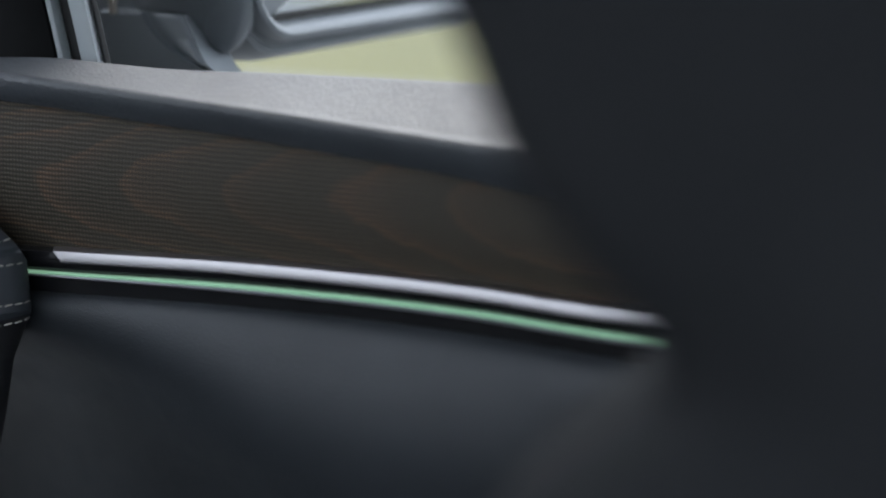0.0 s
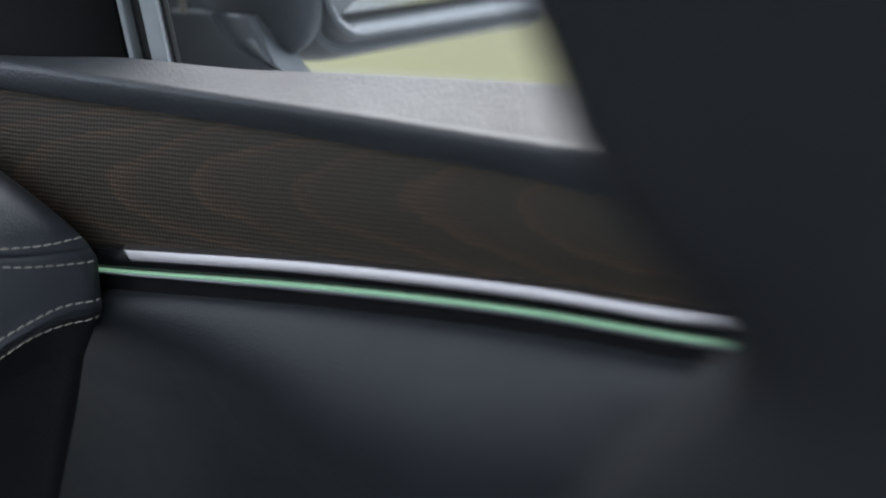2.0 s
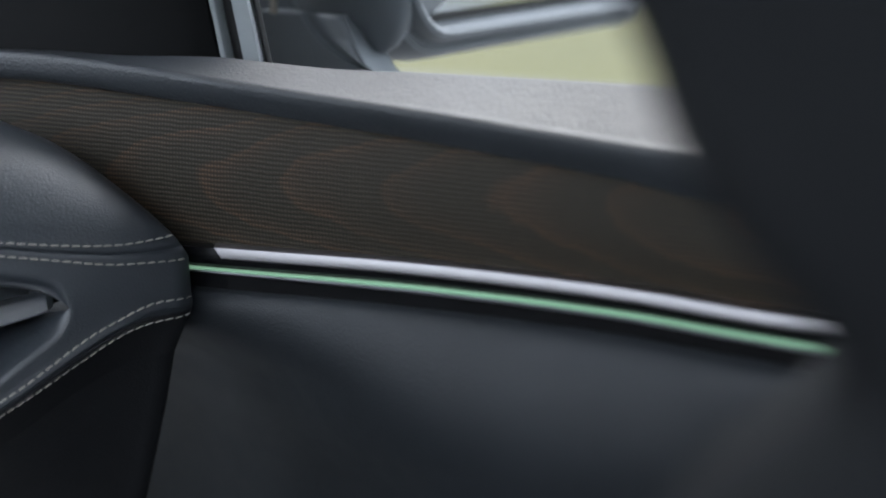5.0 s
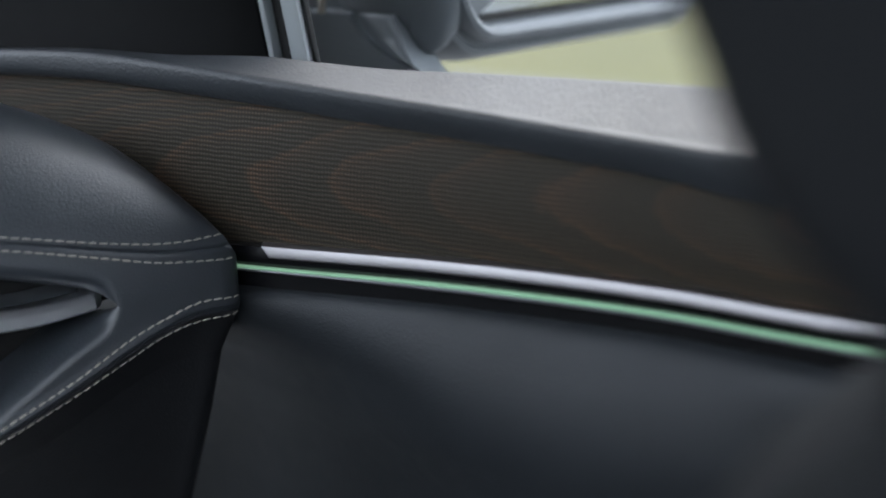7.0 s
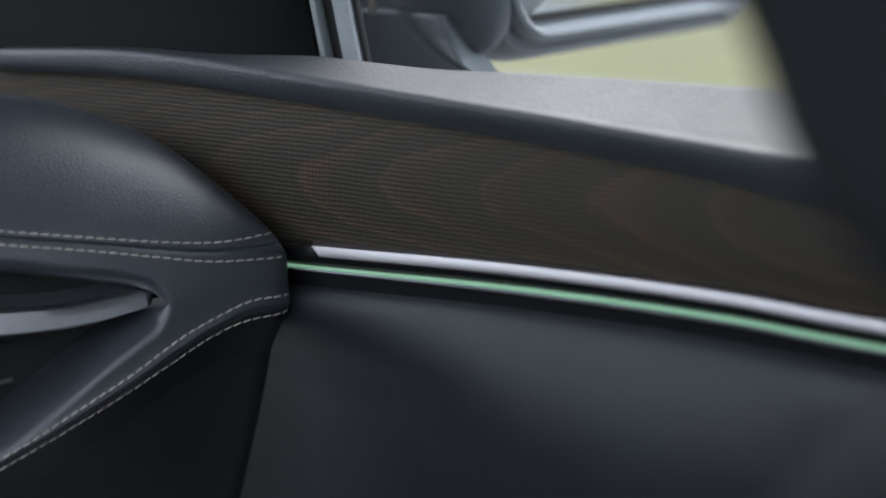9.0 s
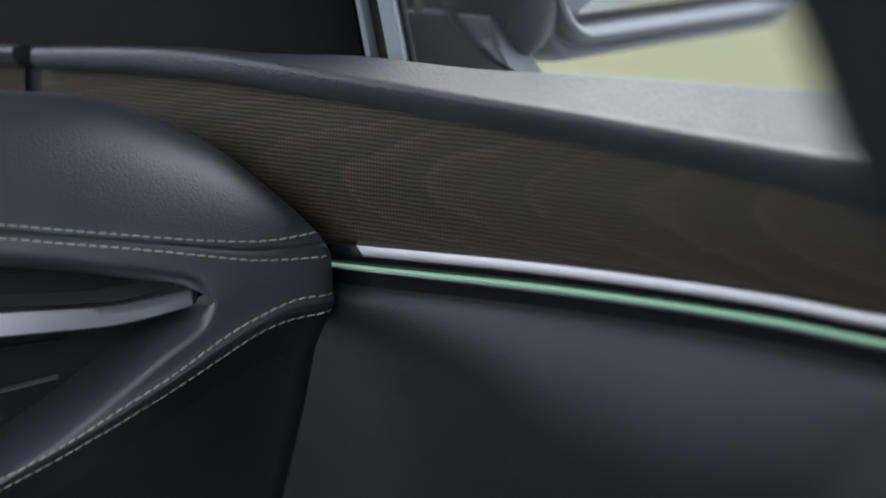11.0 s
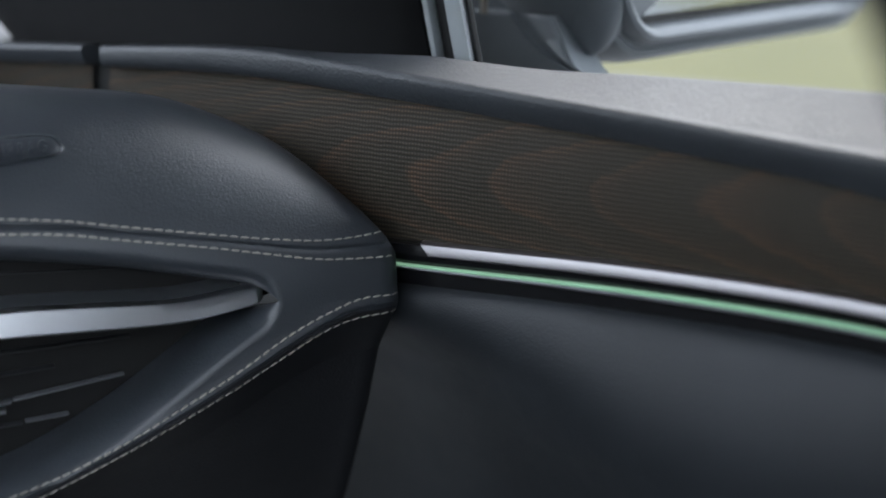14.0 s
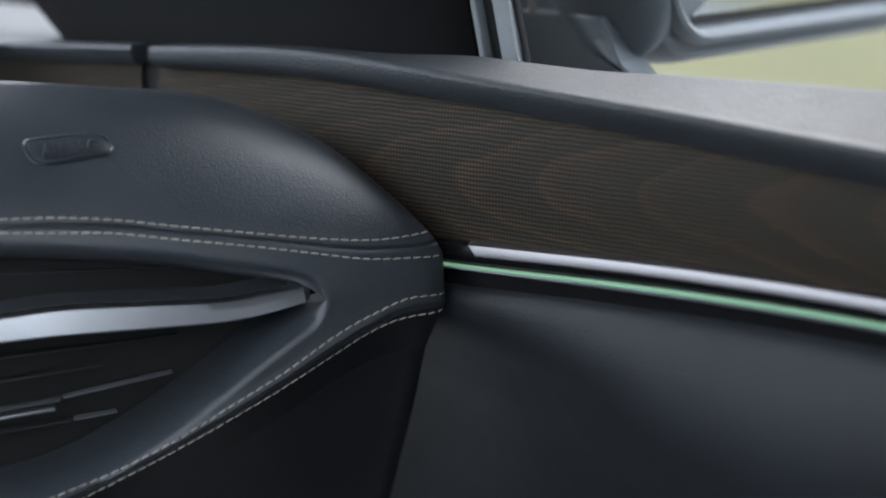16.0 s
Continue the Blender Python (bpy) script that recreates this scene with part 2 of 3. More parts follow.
def rail_row(x):
    c, w, d = crest(x), wood_top(x), shelf(x)
    h = c - w
    k = min(1.0, max(0.0, (x + 0.10) / 0.11))
    back = c - 0.001 + (sill(x) - c) * k * k * (3 - 2 * k)
    u = min(1.0, max(0.0, (x + 0.1) / 0.14))
    r = min(0.0045, h * 0.4)
    pts = [(x, 0.02, w - 0.001), (x, 0.002, w - 0.001), (x, -0.0075 + 0.004 * u, w), (x, -0.010 + 0.005 * u, w + 0.002), (x, -0.012 + 0.003 * u, w + 0.4 * h)]
    for k in range(7):
        a = k / 6 * math.pi / 2
        pts.append((x, -0.012 + r - r * math.cos(a), c - r + r * math.sin(a)))
    for k in span(0.08, 1.0, 7):
        sag = -0.0008 * math.sin(k * math.pi) * min(1, d / 0.06)
        pts.append((x, -0.012 + r + (d + 0.004) * k, c + (back - c) * k + sag))
    pts += [(x, d + 0.002, back - 0.004), (x, d + 0.002, back - 0.04)]
    return pts


bm = bmesh.new()
sheet(bm, [rail_row(x) for x in span(-0.249, X1, 130)])
end = rail_row(-0.249)
bm.faces.new([bm.verts.new(p) for p in end])
part("upper_rail", bm, RAIL, door, "grained dark leather rail under the window")

bm = bmesh.new()
sheet(bm, [[(x, 0.004 - 0.004 * math.sin(k * math.pi), chrome_z(x) - 0.004 + (wood_top(x) + 0.004 - chrome_z(x)) * k) for k in span(0, 1, 12)] for x in span(X0, X1, 100)])
part("veneer_panel", bm, WOOD, door, "dark brown open-pored veneer with woven relief")


def chrome_row(x, cut=0.0):
    z = chrome_z(x)
    return [(x, 0.004, z + 0.001), (x, -0.0005, z + 0.0015), (x + cut * 0.2, -0.0044, z - 0.0002), (x + cut, -0.0062, z - 0.0056), (x + cut, -0.0060, z - 0.0064), (x, 0.004, z - 0.0064)]


def gloss_row(x):
    z = chrome_z(x)
    return [(x, 0.004, z - 0.0066), (x, -0.0056, z - 0.0066), (x, -0.0048, z - 0.0100), (x, -0.0030, z - 0.0118), (x, 0.004, z - 0.0118)]


part("chrome_strip", bar([chrome_row(0.021, 0.009), chrome_row(0.0305)] + [chrome_row(x) for x in span(0.04, X1, 60)]), CHROME, door, "satin chrome moulding strip")
# The dashboard's dark reflection in the strip, put in as a black piece.
part("strip_dark_reflection", bar([[(x, y + 0.0012, z - 0.0008) for x, y, z in chrome_row(x)] for x in span(-0.03, 0.0205, 6)] + [[(x, y + 0.0012, z - 0.0008) for x, y, z in chrome_row(0.0206, 0.008)]]), GLOSS, door, "start of the strip, blackened for the dark dashboard's reflection")
part("gloss_strip", bar([gloss_row(x) for x in span(-0.03, X1, 60)]), GLOSS, door, "glossy black moulding under the chrome")


def led_row(x, a, b, y0, y1):
    z = chrome_z(x) - 0.0138
    return [(x, y1, z - a), (x, y0 + 0.0006, z - a), (x, y0, z - a - 0.0006), (x, y0, z - b + 0.0006), (x, y0 + 0.0006, z - b), (x, y1, z - b)]


part("light_line", bar([led_row(x, 0.0, 0.0013 + 0.0007 * ease(x, 0.0, 0.2), -0.0035, 0.004) for x in span(-0.03, X1, 60)]), LED, door, "glowing green ambient light line")
part("light_lip", bar([led_row(x, 0.0014 + 0.0007 * ease(x, 0.0, 0.2), 0.0027 + 0.0011 * ease(x, 0.02, 0.16), -0.0048 , 0.004) for x in span(-0.03, X1, 60)]), LIP, door, "thin silver lip under the light line")
part("light_carrier", bar([[(x, 0.006, chrome_z(x) - 0.012), (x, 0.001, chrome_z(x) - 0.012), (x, 0.001, chrome_z(x) - 0.034), (x, 0.006, chrome_z(x) - 0.034)] for x in span(-0.03, X1, 30)]), GLOSS, door, "black carrier behind the light line")


def lower_row(x):
    z = chrome_z(x) - 0.0275
    prof = [(0.014, 0.003), (0.004, 0.002), (-0.003, -0.001), (-0.007, -0.005), (-0.009, -0.010), (-0.011, -0.015), (-0.013, -0.022), (-0.0150, -0.029), (-0.0166, -0.037), (-0.0180, -0.045), (-0.0188, -0.053), (-0.0192, -0.060), (-0.0190, -0.068), (-0.0183, -0.076), (-0.0170, -0.085), (-0.0150, -0.095), (-0.009, -0.12), (0.004, -0.17), (0.01, -0.40)]
    end = 0.7 * max(0.0, x - 0.27) ** 2
    out = []
    for y, dz in prof:
        fold = 0.117 + (0.77 - max(0.68, z + dz)) * 1.18 - x
        back = 0.32 * 0.025 * math.log(1 + math.exp(min(30.0, fold / 0.025)))
        out.append((x, y + (min(back, 0.14) + end) * ease(-dz, 0.0, 0.06), z + dz))
    return out


bm = bmesh.new()
sheet(bm, [lower_row(x) for x in span(-0.25, 0.45, 100) + span(0.47, X1, 20)])
part("lower_panel", bm, DOOR_SKIN, door, "soft dark grey leather door panel")
part("door_core", block(-0.25, X1, 0.15, 0.17, 0.30, 0.88, 0.004), BLACK, door)
part("door_cap", block(-0.25, X1, 0.045, 0.149, 0.868, 0.88, 0.002), BLACK, door)

# ---- window frame, seal and pillar ----


def leaning(x0, x1, y0, y1, z0, z1, lean, r=0.002):
    """An upright bar whose top leans to the front."""
    bm = block(x0, x1, y0, y1, z0, z1, r)
    for v in bm.verts:
        v.co.x -= (v.co.z - z0) * lean
    return bm


part("window_frame", leaning(0.003, 0.0165, 0.064, 0.077, 0.90, 1.40, 0.24), FRAME, door, "grey painted front post of the window frame")
part("frame_seal", leaning(0.0167, 0.0200, 0.068, 0.0738, 0.90, 1.40, 0.24), RUBBER, door, "thin dark seal beside the window frame")
part("window_seal", leaning(-0.0115, 0.003, 0.0735, 0.082, 0.90, 1.40, 0.24), RUBBER, door, "black rubber seal groove")
part("seal_lip", leaning(-0.0165, -0.0115, 0.066, 0.077, 0.90, 1.40, 0.24), FRAME, door, "light grey edge of the seal")

pillar = thing("windscreen_pillar", CAR, "dark windscreen pillar trim beside the dashboard", "pillar", "structure")
rows = []
for z in span(0.895, 1.49, 22):
    k = (z - 0.895)
    xr, xl = -0.0168 - 0.24 * k, max(-0.385 - 1.3 * k, -0.50 - 0.3 * k)
    rows.append([(xr, 0.085, z), (xr, 0.066, z), (xr - 0.006, 0.060, z), (xr - 0.022, 0.048, z), (xr - 0.05, 0.036, z), (xr - 0.10, 0.028, z), ((xr + xl) / 2, 0.022, z), (xl + 0.06, 0.026, z), (xl + 0.02, 0.036, z), (xl, 0.055, z), (xl, 0.085, z)])
part("trim", bar(rows), TRIM, pillar)

# ---- outside mirror ----
mirror = thing("side_mirror", pose(0, 0, 1.05) @ Matrix.Scale(1.12, 4) @ pose(0, 0, -1.05) @ CAR, "grey door mirror seen outside through the side window", "car mirror")


def rounded(w0, w1, h0, h1, r, n=8):
    """A rounded rectangle in the mirror's plane, from its lower inner corner."""
    pts = []
    for cx, cz, a0 in ((w0 + r, h0 + r, 180), (w1 - r, h0 + r, 270), (w1 - r, h1 - r, 0), (w0 + r, h1 - r, 90)):
        for i in range(n):
            a = radians(a0 + 90 * i / (n - 1))
            pts.append((cx + r * math.cos(a), cz + r * math.sin(a)))
    return pts


def mirror_ring(x, grow, r=0.046, drop=0.0, inner=0.0):
    return [(x, y, z - drop) for y, z in rounded(0.084 - grow - inner, 0.47 + grow, 0.9475 - grow, 1.11 + grow, r + max(grow, -0.01))]


rings = [mirror_ring(x, g) for x, g in ((0.090, -0.004), (0.106, -0.002), (0.110, 0.0), (0.1115, 0.003), (0.110, 0.006), (0.104, 0.008), (0.099, 0.0085), (0.098, 0.0105), (0.100, 0.0135), (0.0985, 0.0165), (0.092, 0.0195), (0.078, 0.022), (0.06, 0.022), (0.03, 0.014))]
rings += [mirror_ring(0.0, -0.005, 0.05), mirror_ring(-0.02, -0.035, 0.03)]
part("housing", bar(rings), HOUSING, mirror, "smooth grey mirror housing")
bm = bmesh.new()
bm.faces.new([bm.verts.new((x + (z - 0.95) * 0.06, y, z)) for x, y, z in mirror_ring(0.096, -0.0095)])
rim_bm = bmesh.new()
sheet(rim_bm, [mirror_ring(0.094, -0.002), mirror_ring(0.095, -0.006), mirror_ring(0.093, -0.011)], True)
part("glass_gap", rim_bm, RUBBER, mirror, "black gap round the mirror glass")
part("mirror_glass", bm, SILVER, mirror, "silvered mirror glass")
rows = []
for k in span(0.02, 1, 18):
    y = 0.068 + 0.075 * k
    dome = math.sin(min(1.0, k / 0.25) * math.pi / 2) ** 0.6
    cx, cz = 0.090 - 0.022 * k, 0.986 + 0.004 * k
    a, b = (0.022 + 0.014 * k) * dome, (0.055 - 0.010 * k) * dome
    rows.append([(cx + a * math.cos(t), y, cz + b * math.sin(t)) for t in span(0, 2 * math.pi * 31 / 32, 32)])
part("foot", bar(rows), HOUSING, mirror, "curved grey mirror foot on the door")
scoop_edge = curve((0.890, 0.12), (0.928, 0.074), (0.933, 0.061), (0.938, 0.052), (0.948, 0.040), (0.958, 0.033))
ridge_edge = curve((0.890, 0.13), (0.928, 0.088), (0.933, 0.084), (0.938, 0.079), (0.949, 0.072), (0.958, 0.067))


def sail_depth(x, z):
    """The plate is flat, with a scooped hollow towards the mirror foot."""
    a, b = scoop_edge(z), ridge_edge(z)
    y = 0.0045 * ease(x, a - 0.0012, a + 0.0012)
    y -= 0.011 * ease(x, a, b) * min(1.0, max(0.0, (b - a) / 0.02))
    y -= 0.5 * max(0.0, 0.944 - z) * ease(x, a, a + 0.02)
    y += 0.0015 * math.exp(-(((x - b) / 0.0014) ** 2))
    return 0.0745 + y


rows = []
for z in span(0.922, 0.9570, 40):
    a, b = scoop_edge(z), ridge_edge(z)
    across = span(0.0012, a - 0.0016, 16) + span(a - 0.0012, a + 0.0012, 7) + span(a + 0.0020, b - 0.003, 24) + span(b - 0.0026, b + 0.0026, 9)
    rows.append([(0.0005, 0.083, z), (0.0005, 0.076, z)] + [(x, sail_depth(x, z), z) for x in across] + [(b + 0.004, 0.090, z)])
rows.append([(x, y + 0.0006, 0.9582) for x, y, z in rows[-1]])
rows.append([(x, y + 0.003, 0.9590) for x, y, z in rows[-2]])
rows.append([(x, 0.092, 0.9590) for x, y, z in rows[-3]])
bm = bmesh.new()
sheet(bm, rows)
part("sail_plate", bm, MIRROR_SHELL, mirror, "grey plate with a scooped hollow at the mirror foot")
part("sail_back", leaning(-0.01, 0.075, 0.0925, 0.10, 0.90, 1.12, 0.24), MIRROR_SHELL, mirror, "grey triangle behind the mirror foot")
part("mount_screw", block(0.0145, 0.0190, 0.066, 0.070, 0.9575, 0.968, 0.001), THREAD, mirror, "small pale clip")

# ---- dashboard ----
dash = thing("dashboard", DASH, "dark leather dashboard end with stitched seams and air vent", "dashboard")
S0, S1 = -0.36, -0.001
pad_top = curve((-0.36, 0.932), (-0.244, 0.9275), (-0.216, 0.926), (-0.164, 0.9218), (-0.119, 0.9165), (-0.088, 0.906), (-0.055, 0.889), (-0.029, 0.866), (-0.012, 0.847), (-0.001, 0.830))
seam_up = curve((-0.36, 0.869), (-0.25, 0.8626), (-0.191, 0.859), (-0.155, 0.8535), (-0.115, 0.8475), (-0.08, 0.842), (-0.05, 0.838), (-0.034, 0.8375), (-0.001, 0.8385))
seam_low = curve((-0.36, 0.669), (-0.231, 0.7115), (-0.196, 0.7245), (-0.164, 0.7378), (-0.132, 0.7525), (-0.1, 0.7685), (-0.067, 0.7865), (-0.047, 0.796), (-0.027, 0.8025), (-0.001, 0.8040))
vent_top = curve((-0.36, 0.852), (-0.25, 0.844), (-0.206, 0.840), (-0.161, 0.834), (-0.13, 0.828), (-0.099, 0.822), (-0.085, 0.8185), (-0.0745, 0.816), (0.0, 0.8125))
vent_low = curve((-0.36, 0.690), (-0.255, 0.7195), (-0.225, 0.7255), (-0.201, 0.7345), (-0.163, 0.754), (-0.131, 0.7745), (-0.099, 0.796), (-0.085, 0.804), (-0.0745, 0.8085), (0.0, 0.8125))
TIP = -0.0745


def roll(e, r):
    """How far a rounded border of radius r falls back at the distance e from the edge."""
    return 0.0 if e >= r else r - math.sqrt(max(r * r - (r - max(e, 0)) ** 2, 0))


def face(s, z):
    """The depth of the dashboard's skin."""
    d = z - 0.825
    y = -0.014 + 0.22 * d + 0.13 * math.sqrt(d * d + 0.0001)
    h = max(pad_top(s) - seam_up(s) - 0.004, 0.004)
    q = min(1.0, max(0.0, (z - seam_up(s) - 0.004) / h))
    lean = 1 - ease(s, -0.27, -0.13)
    y += (0.85 + 0.25 * lean) * h * (1 - math.sqrt(max(0.0, 1 - q**1.75))) + 0.7 * roll(S1 - s, 0.014)
    for seam in (seam_up, seam_low):
        y += 0.0018 * math.exp(-(((z - seam(s)) / 0.0010) ** 2))
        y -= 0.0010 * math.exp(-(((z - seam(s)) / 0.006) ** 2))
    if z < seam_low(s):
        y += 1.05 * (seam_low(s) - z)
    return y


def opening(s):
    mid = (vent_top(s) + vent_low(s)) / 2
    k = 0.0 if s >= TIP else min(1.0, math.sqrt((TIP - s) / 0.006))
    return mid + (vent_top(s) - mid) * k, mid + (vent_low(s) - mid) * k, ease(TIP - s, -0.001, 0.016)


cols = span(S0, -0.095, 84) + span(-0.093, -0.0745, 22) + span(-0.072, -0.02, 22) + span(-0.0185, S1, 16)
upper, lower = [], []
for s in cols:
    a, b, k = opening(s)
    t = pad_top(s)
    row = [(s, face(s, t) + 0.05, t - 0.004), (s, face(s, t) + 0.012, t - 0.0005)]
    row += [(s, face(s, z), z) for z in [t + (a + 0.012 - t) * (1 - math.cos(f * math.pi / 2)) for f in span(0, 1, 110)]]
    row += [(s, face(s, a + 0.012 - e) + k * d, a + 0.012 - e) for d, e in ((0.0002, 0.0015), (0.0006, 0.003), (0.0013, 0.0045), (0.0024, 0.006), (0.0040, 0.0075), (0.0062, 0.009), (0.0090, 0.0105), (0.013, 0.0117), (0.018, 0.0124), (0.028, 0.0127), (0.045, 0.0128))]
    upper.append(row)
    row = [(s, face(s, b + e - 0.004) + k * d, b + e - 0.004) for d, e in ((0.05, 0.0043), (0.024, 0.0041), (0.016, 0.0034), (0.0105, 0.0022), (0.0065, 0.0006), (0.0036, -0.0012), (0.0017, -0.003), (0.0006, -0.005), (0.0001, -0.007))]
    if s >= TIP:
        row = [(s, face(s, z), z) for z in span(b - 0.0003, b - 0.011, 9)]
    zz = seam_low(s)
    row += [(s, face(s, z), z) for z in span(max(b - 0.0125, zz + 0.001), zz, 26)]
    lower.append(row)
bm = bmesh.new()
sheet(bm, upper)
sheet(bm, lower)
strip = [[u[-1], l[0]] for u, l, s in zip(upper, lower, cols) if s > TIP + 0.002]
sheet(bm, strip)
bmesh.ops.remove_doubles(bm, verts=bm.verts, dist=0.00003)
part("padded_skin", bm, PAD, dash, "soft dark leather pad with stitched seams")
bm = bmesh.new()
sheet(bm, [[(s, face(s, z), z) for z in span(seam_low(s), seam_low(s) - 0.035, 20)] + [(s, face(s, seam_low(s) - 0.035) + d, seam_low(s) - 0.035 - h) for d, h in ((0.02, 0.04), (0.05, 0.09), (0.12, 0.2), (0.2, 0.4))] for s in cols])
part("lower_skin", bm, LOW_SKIN, dash, "darker leather skin below the seam")
# the pad's end towards the door
bm = bmesh.new()
edge_pts = [(S1, face(S1, z), z) for z in span(0.829, 0.770, 24)]
sheet(bm, [[(x, y + d, z) for x, y, z in edge_pts] for d in (0.0, 0.01, 0.03)])
part("pad_end", bm, PAD, dash)


def stitches(f, s0, s1, off):
    """A row of single stitches along a seam."""
    out, s = [], s0
    while s < s1:
        h = 1e-3
        slope = (f(s + h) - f(s)) / h
        step = 0.0060 / math.sqrt(1 + slope * slope)
        out.append((s + step / 2, f(s + step / 2) + off, math.atan(slope)))
        s += step
    return out


ring = []
for t, r in ((-0.0023, 0.00018), (-0.0021, 0.0004), (-0.0010, 0.0005), (0.0010, 0.0005), (0.0021, 0.0004), (0.0023, 0.00018)):
    ring.append([(t, r * math.cos(a), r * math.sin(a) + 0.00012 * math.cos(t * 900)) for a in span(0, 2 * math.pi * 5 / 6, 6)])
stitch_mesh = finish("stitch", bar(ring), THREAD)
row_1 = curve((-0.36, 0.872), (-0.249, 0.866), (-0.221, 0.8652), (-0.191, 0.8625), (-0.155, 0.857), (-0.115, 0.851), (-0.08, 0.846), (-0.05, 0.843), (-0.034, 0.843), (-0.008, 0.8455))
row_2 = curve((-0.36, 0.866), (-0.25, 0.8592), (-0.221, 0.8575), (-0.191, 0.8555), (-0.155, 0.850), (-0.115, 0.844), (-0.08, 0.838), (-0.05, 0.833), (-0.034, 0.832), (-0.004, 0.8315))
row_3 = curve((-0.36, 0.676), (-0.231, 0.7175), (-0.196, 0.7285), (-0.164, 0.7412), (-0.132, 0.7572), (-0.1, 0.7737), (-0.067, 0.7932), (-0.047, 0.8022), (-0.027, 0.809), (-0.004, 0.810))
row_4 = curve((-0.36, 0.664), (-0.231, 0.7075), (-0.205, 0.7178), (-0.165, 0.734), (-0.133, 0.748), (-0.1, 0.7635), (-0.067, 0.7805), (-0.051, 0.7895), (-0.034, 0.7955), (-0.004, 0.799))
for f, s1, tilt in ((row_1, -0.012, 3), (row_2, -0.006, 3), (row_3, -0.005, 4), (row_4, -0.006, 4)):
    for s, z, a in stitches(f, -0.285, s1, 0.0):
        ob = new("stitch", stitch_mesh)
        ob.parent = dash
        yaw = math.atan2(face(s + 0.001, f(s + 0.001)) - face(s - 0.001, f(s - 0.001)), 0.002)
        ob.matrix_local = pose(s, face(s, z) - 0.0005, z, 0, -math.degrees(a) - tilt, math.degrees(yaw))

# cover mark
plaque = [(x + 0.0035, z - 0.0065) for x, z in [(-0.2345, 0.9065), (-0.2315, 0.9098), (-0.193, 0.9112), (-0.187, 0.9045), (-0.191, 0.9012), (-0.226, 0.8978), (-0.2315, 0.9005)]]


def on_skin(s, z, d=0.0):
    return (s, face(s, z) - d, z)


def inset(poly, k):
    cx, cz = (sum(p[i] for p in poly) / len(poly) for i in (0, 1))
    return [(cx + (x - cx) * k, cz + (z - cz) * (1 - (1 - k) * 2.2)) for x, z in poly]


def dense(poly, n=6):
    out = []
    for (x0, z0), (x1, z1) in zip(poly, poly[1:] + poly[:1]):
        out += [(x0 + (x1 - x0) * i / n, z0 + (z1 - z0) * i / n) for i in range(n)]
    return [tuple(sum(out[(i + j) % len(out)][c] for j in (-2, -1, 0, 1, 2)) / 5 for c in (0, 1)) for i in range(len(out))]


loop = dense(plaque)
bm = bmesh.new()
vs = sheet(bm, [[on_skin(s, z, d) for s, z in inset(loop, k)] for k, d in ((1.075, -0.001), (1.055, 0.0014), (1.02, 0.0019), (0.99, 0.0005), (0.965, 0.0002), (0.945, 0.0014), (0.92, 0.0017), (0.8, 0.0018), (0.62, 0.0018))], True)
bm.faces.new(vs[-1])
part("cover_plaque", bm, PAD, dash, "embossed leather oval that reads AIRBAG")
font = bpy.data.curves.new("embossed_word", "FONT")
font.body, font.size, font.extrude, font.bevel_depth = "AIRBAG", 0.0082, 0.0011, 0.0001
font.align_x, font.align_y, font.space_character = "CENTER", "CENTER", 1.1
word = new("embossed_word", font)
bpy.context.view_layer.update()
me = bpy.data.meshes.new_from_object(word.evaluated_get(bpy.context.evaluated_depsgraph_get()))
bpy.data.objects.remove(word)
me.materials.clear()
me.materials.append(PAD)
word = tagged(new("embossed_word", me), "embossed capital letters AIRBAG")
word.parent = dash
for v in me.vertices:
    s, z = -0.2070 + v.co.x, 0.8983 + v.co.y + 0.055 * v.co.x
    v.co = on_skin(s, z, 0.0027 + v.co.z)

# air vent
rows = []
for s in span(S0, -0.058, 32):
    a, b = vent_top(s) + 0.006, vent_low(s) - 0.006
    rows.append([(s, 0.034, b), (s, 0.034, a), (s, 0.040, a), (s, 0.040, b)])
vent = part("air_vent", bar(rows), RUBBER, dash, "black air vent with slanted slats")
bar_top = curve((-0.36, 0.803), (-0.25, 0.811), (-0.221, 0.813), (-0.19, 0.8125), (-0.136, 0.8105), (-0.128, 0.8105), (-0.112, 0.812), (-0.083, 0.816))
bar_low = curve((-0.36, 0.793), (-0.25, 0.799), (-0.221, 0.800), (-0.191, 0.800), (-0.136, 0.800), (-0.128, 0.8003), (-0.112, 0.802), (-0.083, 0.8075))
rows = []
for s in span(-0.36, -0.0795, 60):
    t, b = bar_top(s) + 0.0017, bar_low(s) + 0.0017
    k = min(1.0, (-0.0785 - s) / 0.006)
    y = -0.008 * k + 0.002
    rows.append([(s, y + 0.02, t), (s, y + 0.0050 * k, t + 0.0003), (s, y + 0.0034 * k, t - 0.0004), (s, y + 0.0008 * k, (t + b) / 2), (s, y - 0.0018 * k, b + 0.0010), (s, y - 0.0008 * k, b), (s, y + 0.02, b - 0.001)])
part("blade_deck", bar([[(s, -0.003, bar_top(s) - 0.003), (s, -0.003, bar_top(s) - 0.0005), (s, 0.008, bar_top(s) + 0.0018), (s, 0.033, bar_top(s) + 0.003), (s, 0.033, bar_top(s) - 0.003)] for s in span(-0.36, -0.09, 30)]), SCALLOP, vent, "grey plastic deck above the blade")
part("chrome_blade", bar(rows), BLADE, vent, "broad satin chrome blade across the vent")
# Slat lighting is put into the colour: shaded, lit and glinting pieces.
SHADED_SLAT = plastic("slat_shaded", (0.030, 0.031, 0.033), 0.4, 1500.0, 0.0)
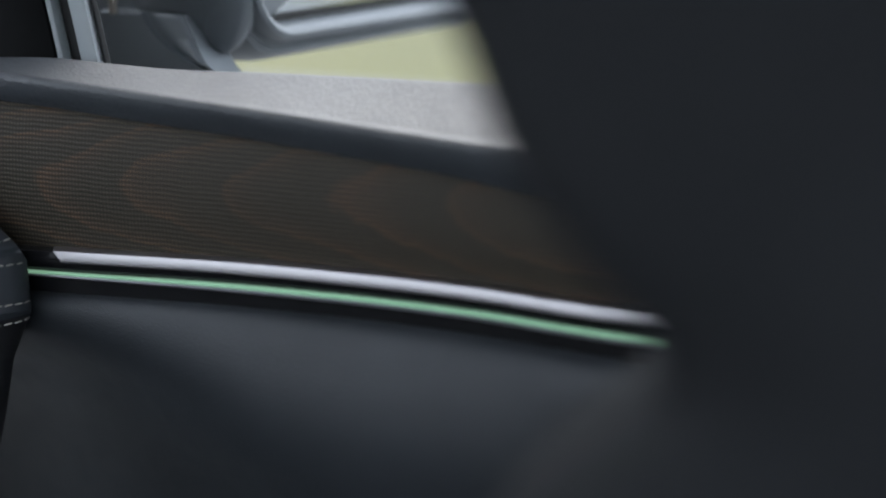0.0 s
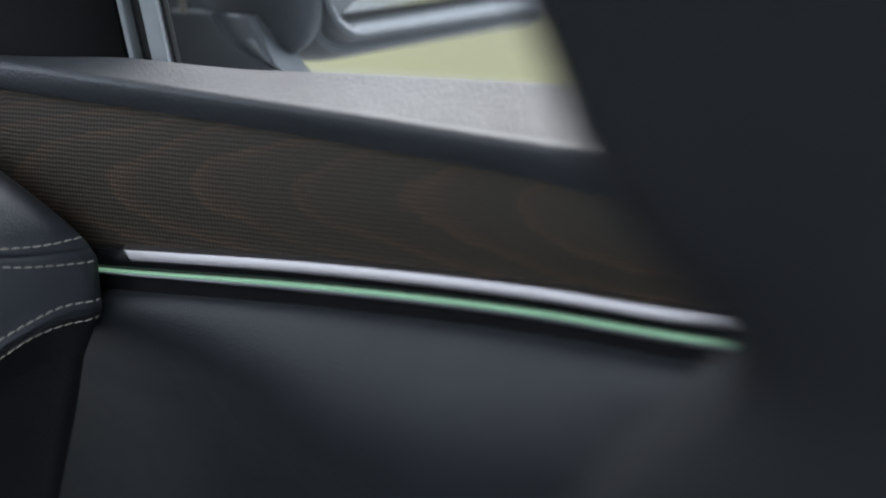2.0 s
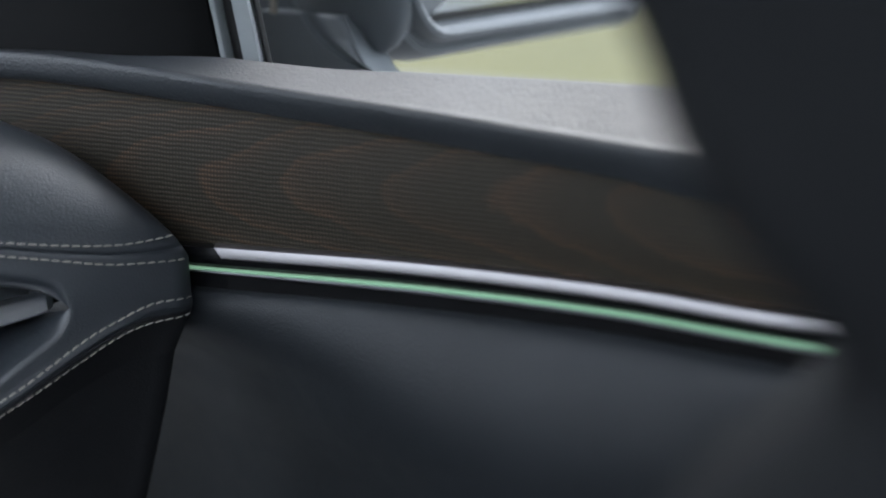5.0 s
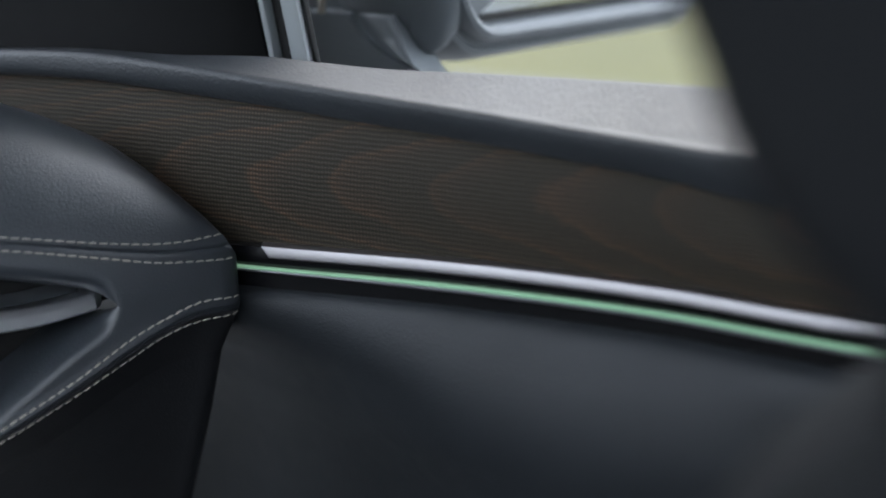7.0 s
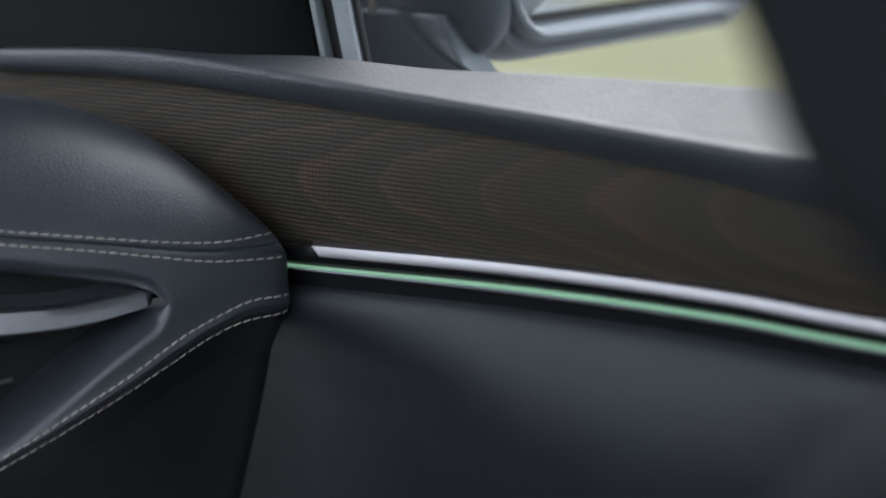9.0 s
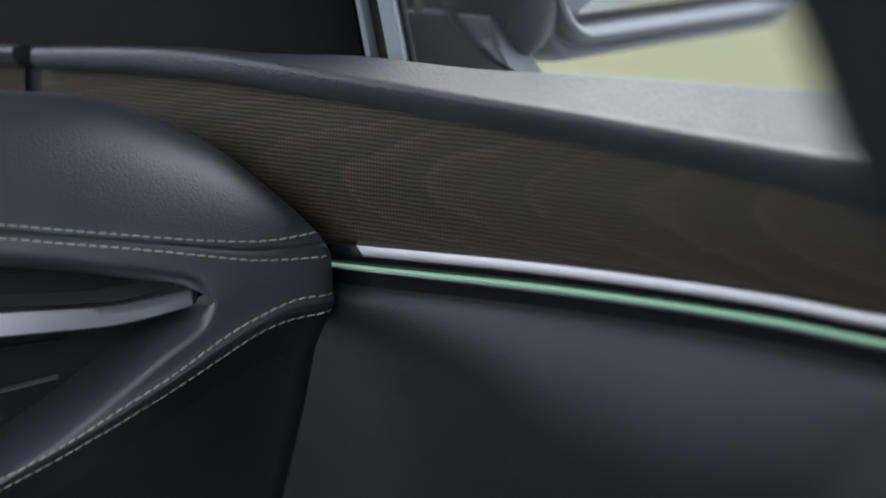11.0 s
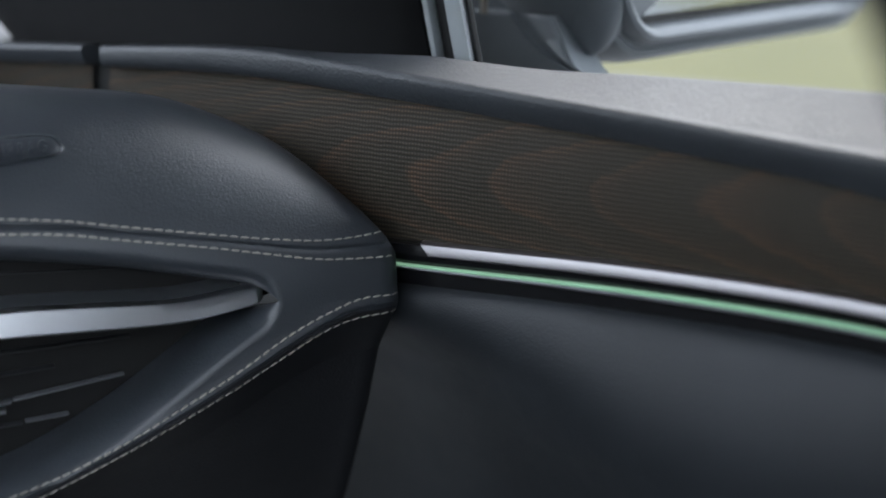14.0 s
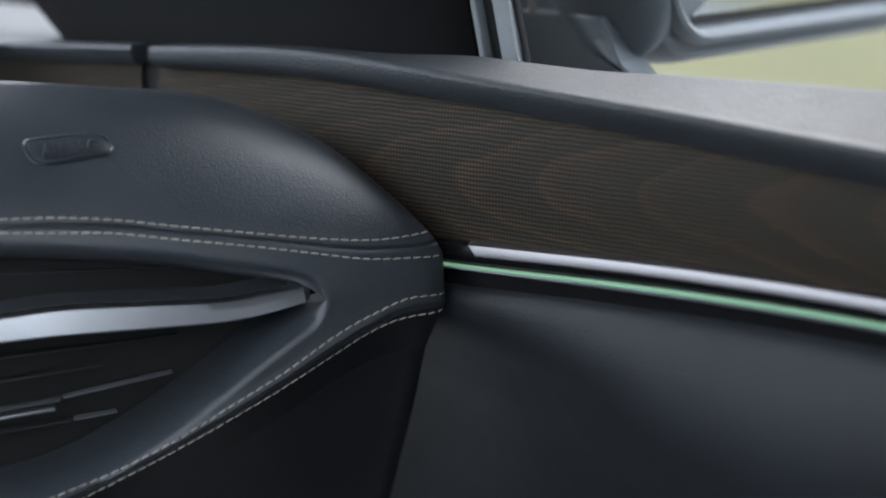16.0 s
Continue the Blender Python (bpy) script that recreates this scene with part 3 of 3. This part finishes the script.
for s0, s1, z0, z1, y, lit_level in (
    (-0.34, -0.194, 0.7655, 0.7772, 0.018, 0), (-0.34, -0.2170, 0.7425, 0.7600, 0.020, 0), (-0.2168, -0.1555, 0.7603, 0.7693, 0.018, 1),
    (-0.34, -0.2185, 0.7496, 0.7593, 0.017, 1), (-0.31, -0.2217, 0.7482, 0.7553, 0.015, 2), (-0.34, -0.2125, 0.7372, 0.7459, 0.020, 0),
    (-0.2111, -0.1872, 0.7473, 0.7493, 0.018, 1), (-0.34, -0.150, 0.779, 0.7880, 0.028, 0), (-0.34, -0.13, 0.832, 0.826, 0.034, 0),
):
    thick = 0.0005 if lit_level < 2 else 0.0009
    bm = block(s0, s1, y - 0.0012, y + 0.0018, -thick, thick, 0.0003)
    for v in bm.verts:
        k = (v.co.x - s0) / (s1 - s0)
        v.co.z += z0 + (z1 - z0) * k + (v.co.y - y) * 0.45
    part("slat", bm, (SHADED_SLAT, SLAT, BLADE)[lit_level], vent, ("slat piece in shade, darkened by colour", "lit slat piece, lightened by colour", "bright silver piece for a glint on a slat")[lit_level])
rim = curve((-0.36, 0.698), (-0.2527, 0.7172), (-0.228, 0.7213), (-0.2154, 0.7249), (-0.2039, 0.7299), (-0.17, 0.746))
part("vent_rim", bar([[(s, 0.018 + 0.0015 * math.cos(a), rim(s) + 0.0009 * math.sin(a)) for a in span(0, 2 * math.pi * 7 / 8, 8)] for s in span(-0.34, -0.2, 30)]), SLAT, vent, "glossy rim at the vent's lower edge")

# veneer and rail of the dashboard, beyond the door gap
dash_trim = thing("dashboard_trim", CAR, "veneer and leather rail of the dashboard beyond the door gap", "dashboard trim")
bm = bmesh.new()
sheet(bm, [[(x, 0.004, z) for z in span(0.82, 0.9125, 6)] for x in span(-0.60, -0.274, 20)])
part("veneer_panel", bm, WOOD, dash_trim, "dark brown veneer strip")
drail = curve((-0.6, 0.908), (-0.425, 0.919), (-0.275, 0.9265))
rows = []
for x in span(-0.60, -0.268, 24):
    t = drail(x)
    rows.append([(x, 0.006, t - 0.016), (x, 0.0, t - 0.0155), (x, -0.006, t - 0.0145), (x, -0.010, t - 0.010), (x, -0.0118, t - 0.0045), (x, -0.0105, t - 0.0018), (x, -0.007, t - 0.0010), (x, 0.002, t - 0.001), (x, 0.006, t - 0.002)])
part("rail", bar(rows), RAIL, dash_trim, "dark leather rail")
# Black block stands in for the shade inside the door gap.
part("gap_shadow", block(-0.32, -0.2545, 0.0085, 0.0135, 0.80, 0.917, 0.001), RUBBER, dash_trim, "black filler for the shade in the door gap")
bm = bmesh.new()
sheet(bm, [[(x, y, 0.917 + 0.008 * min(1, max(0, (-x - 0.46) / 0.1)) + 0.02 * max(0, (-x - 0.56))) for y in span(-1.4, 0.17, 10)] for x in span(-1.1, -0.40, 12)])
solid("dash_top", bm, plastic("dash_top_plastic", (0.04, 0.043, 0.047), 0.55, 1200.0, 0.15, 0.4), CAR, "grained dark dashboard top below the windscreen", "dashboard top", "structure")

solid("trim", block(-1.1, -0.40, 0.17, 0.20, 0.88, 0.934, 0.004), RUBBER, CAR, "black band at the windscreen corner", "trim", "structure")

# ---- passenger seat ----
seat = thing("passenger_seat", CAR, "dark grey leather passenger seat backrest", "car seat")
rows = []
bolster = curve((0.55, 0.44), (0.70, 0.445), (0.80, 0.455), (0.85, 0.470), (0.88, 0.484), (0.90, 0.510), (0.915, 0.526), (0.93, 0.5235), (0.954, 0.498), (0.98, 0.479), (0.996, 0.4725), (1.015, 0.463), (1.2, 0.36))
for z in span(0.55, 1.20, 66):
    xe = bolster(z)
    cx = xe + 0.085
    yc = -0.42
    sec = []
    for a in span(0, 2 * math.pi * 35 / 36, 36):
        ca, sa = math.cos(a), math.sin(a)
        sec.append((cx + 0.085 * math.copysign(abs(ca) ** 0.5, ca), yc + 0.24 + 0.27 * math.copysign(abs(sa) ** 0.45, sa), z))
    rows.append(sec)
part("backrest", bar(rows), SEAT_SKIN, seat)
part("cushion", block(0.12, 0.72, -0.45, -0.06, 0.42, 0.56, 0.05, 4), SEAT_SKIN, seat)
part("base", block(0.18, 0.66, -0.42, -0.1, 0.30, 0.43, 0.01), BLACK, seat)
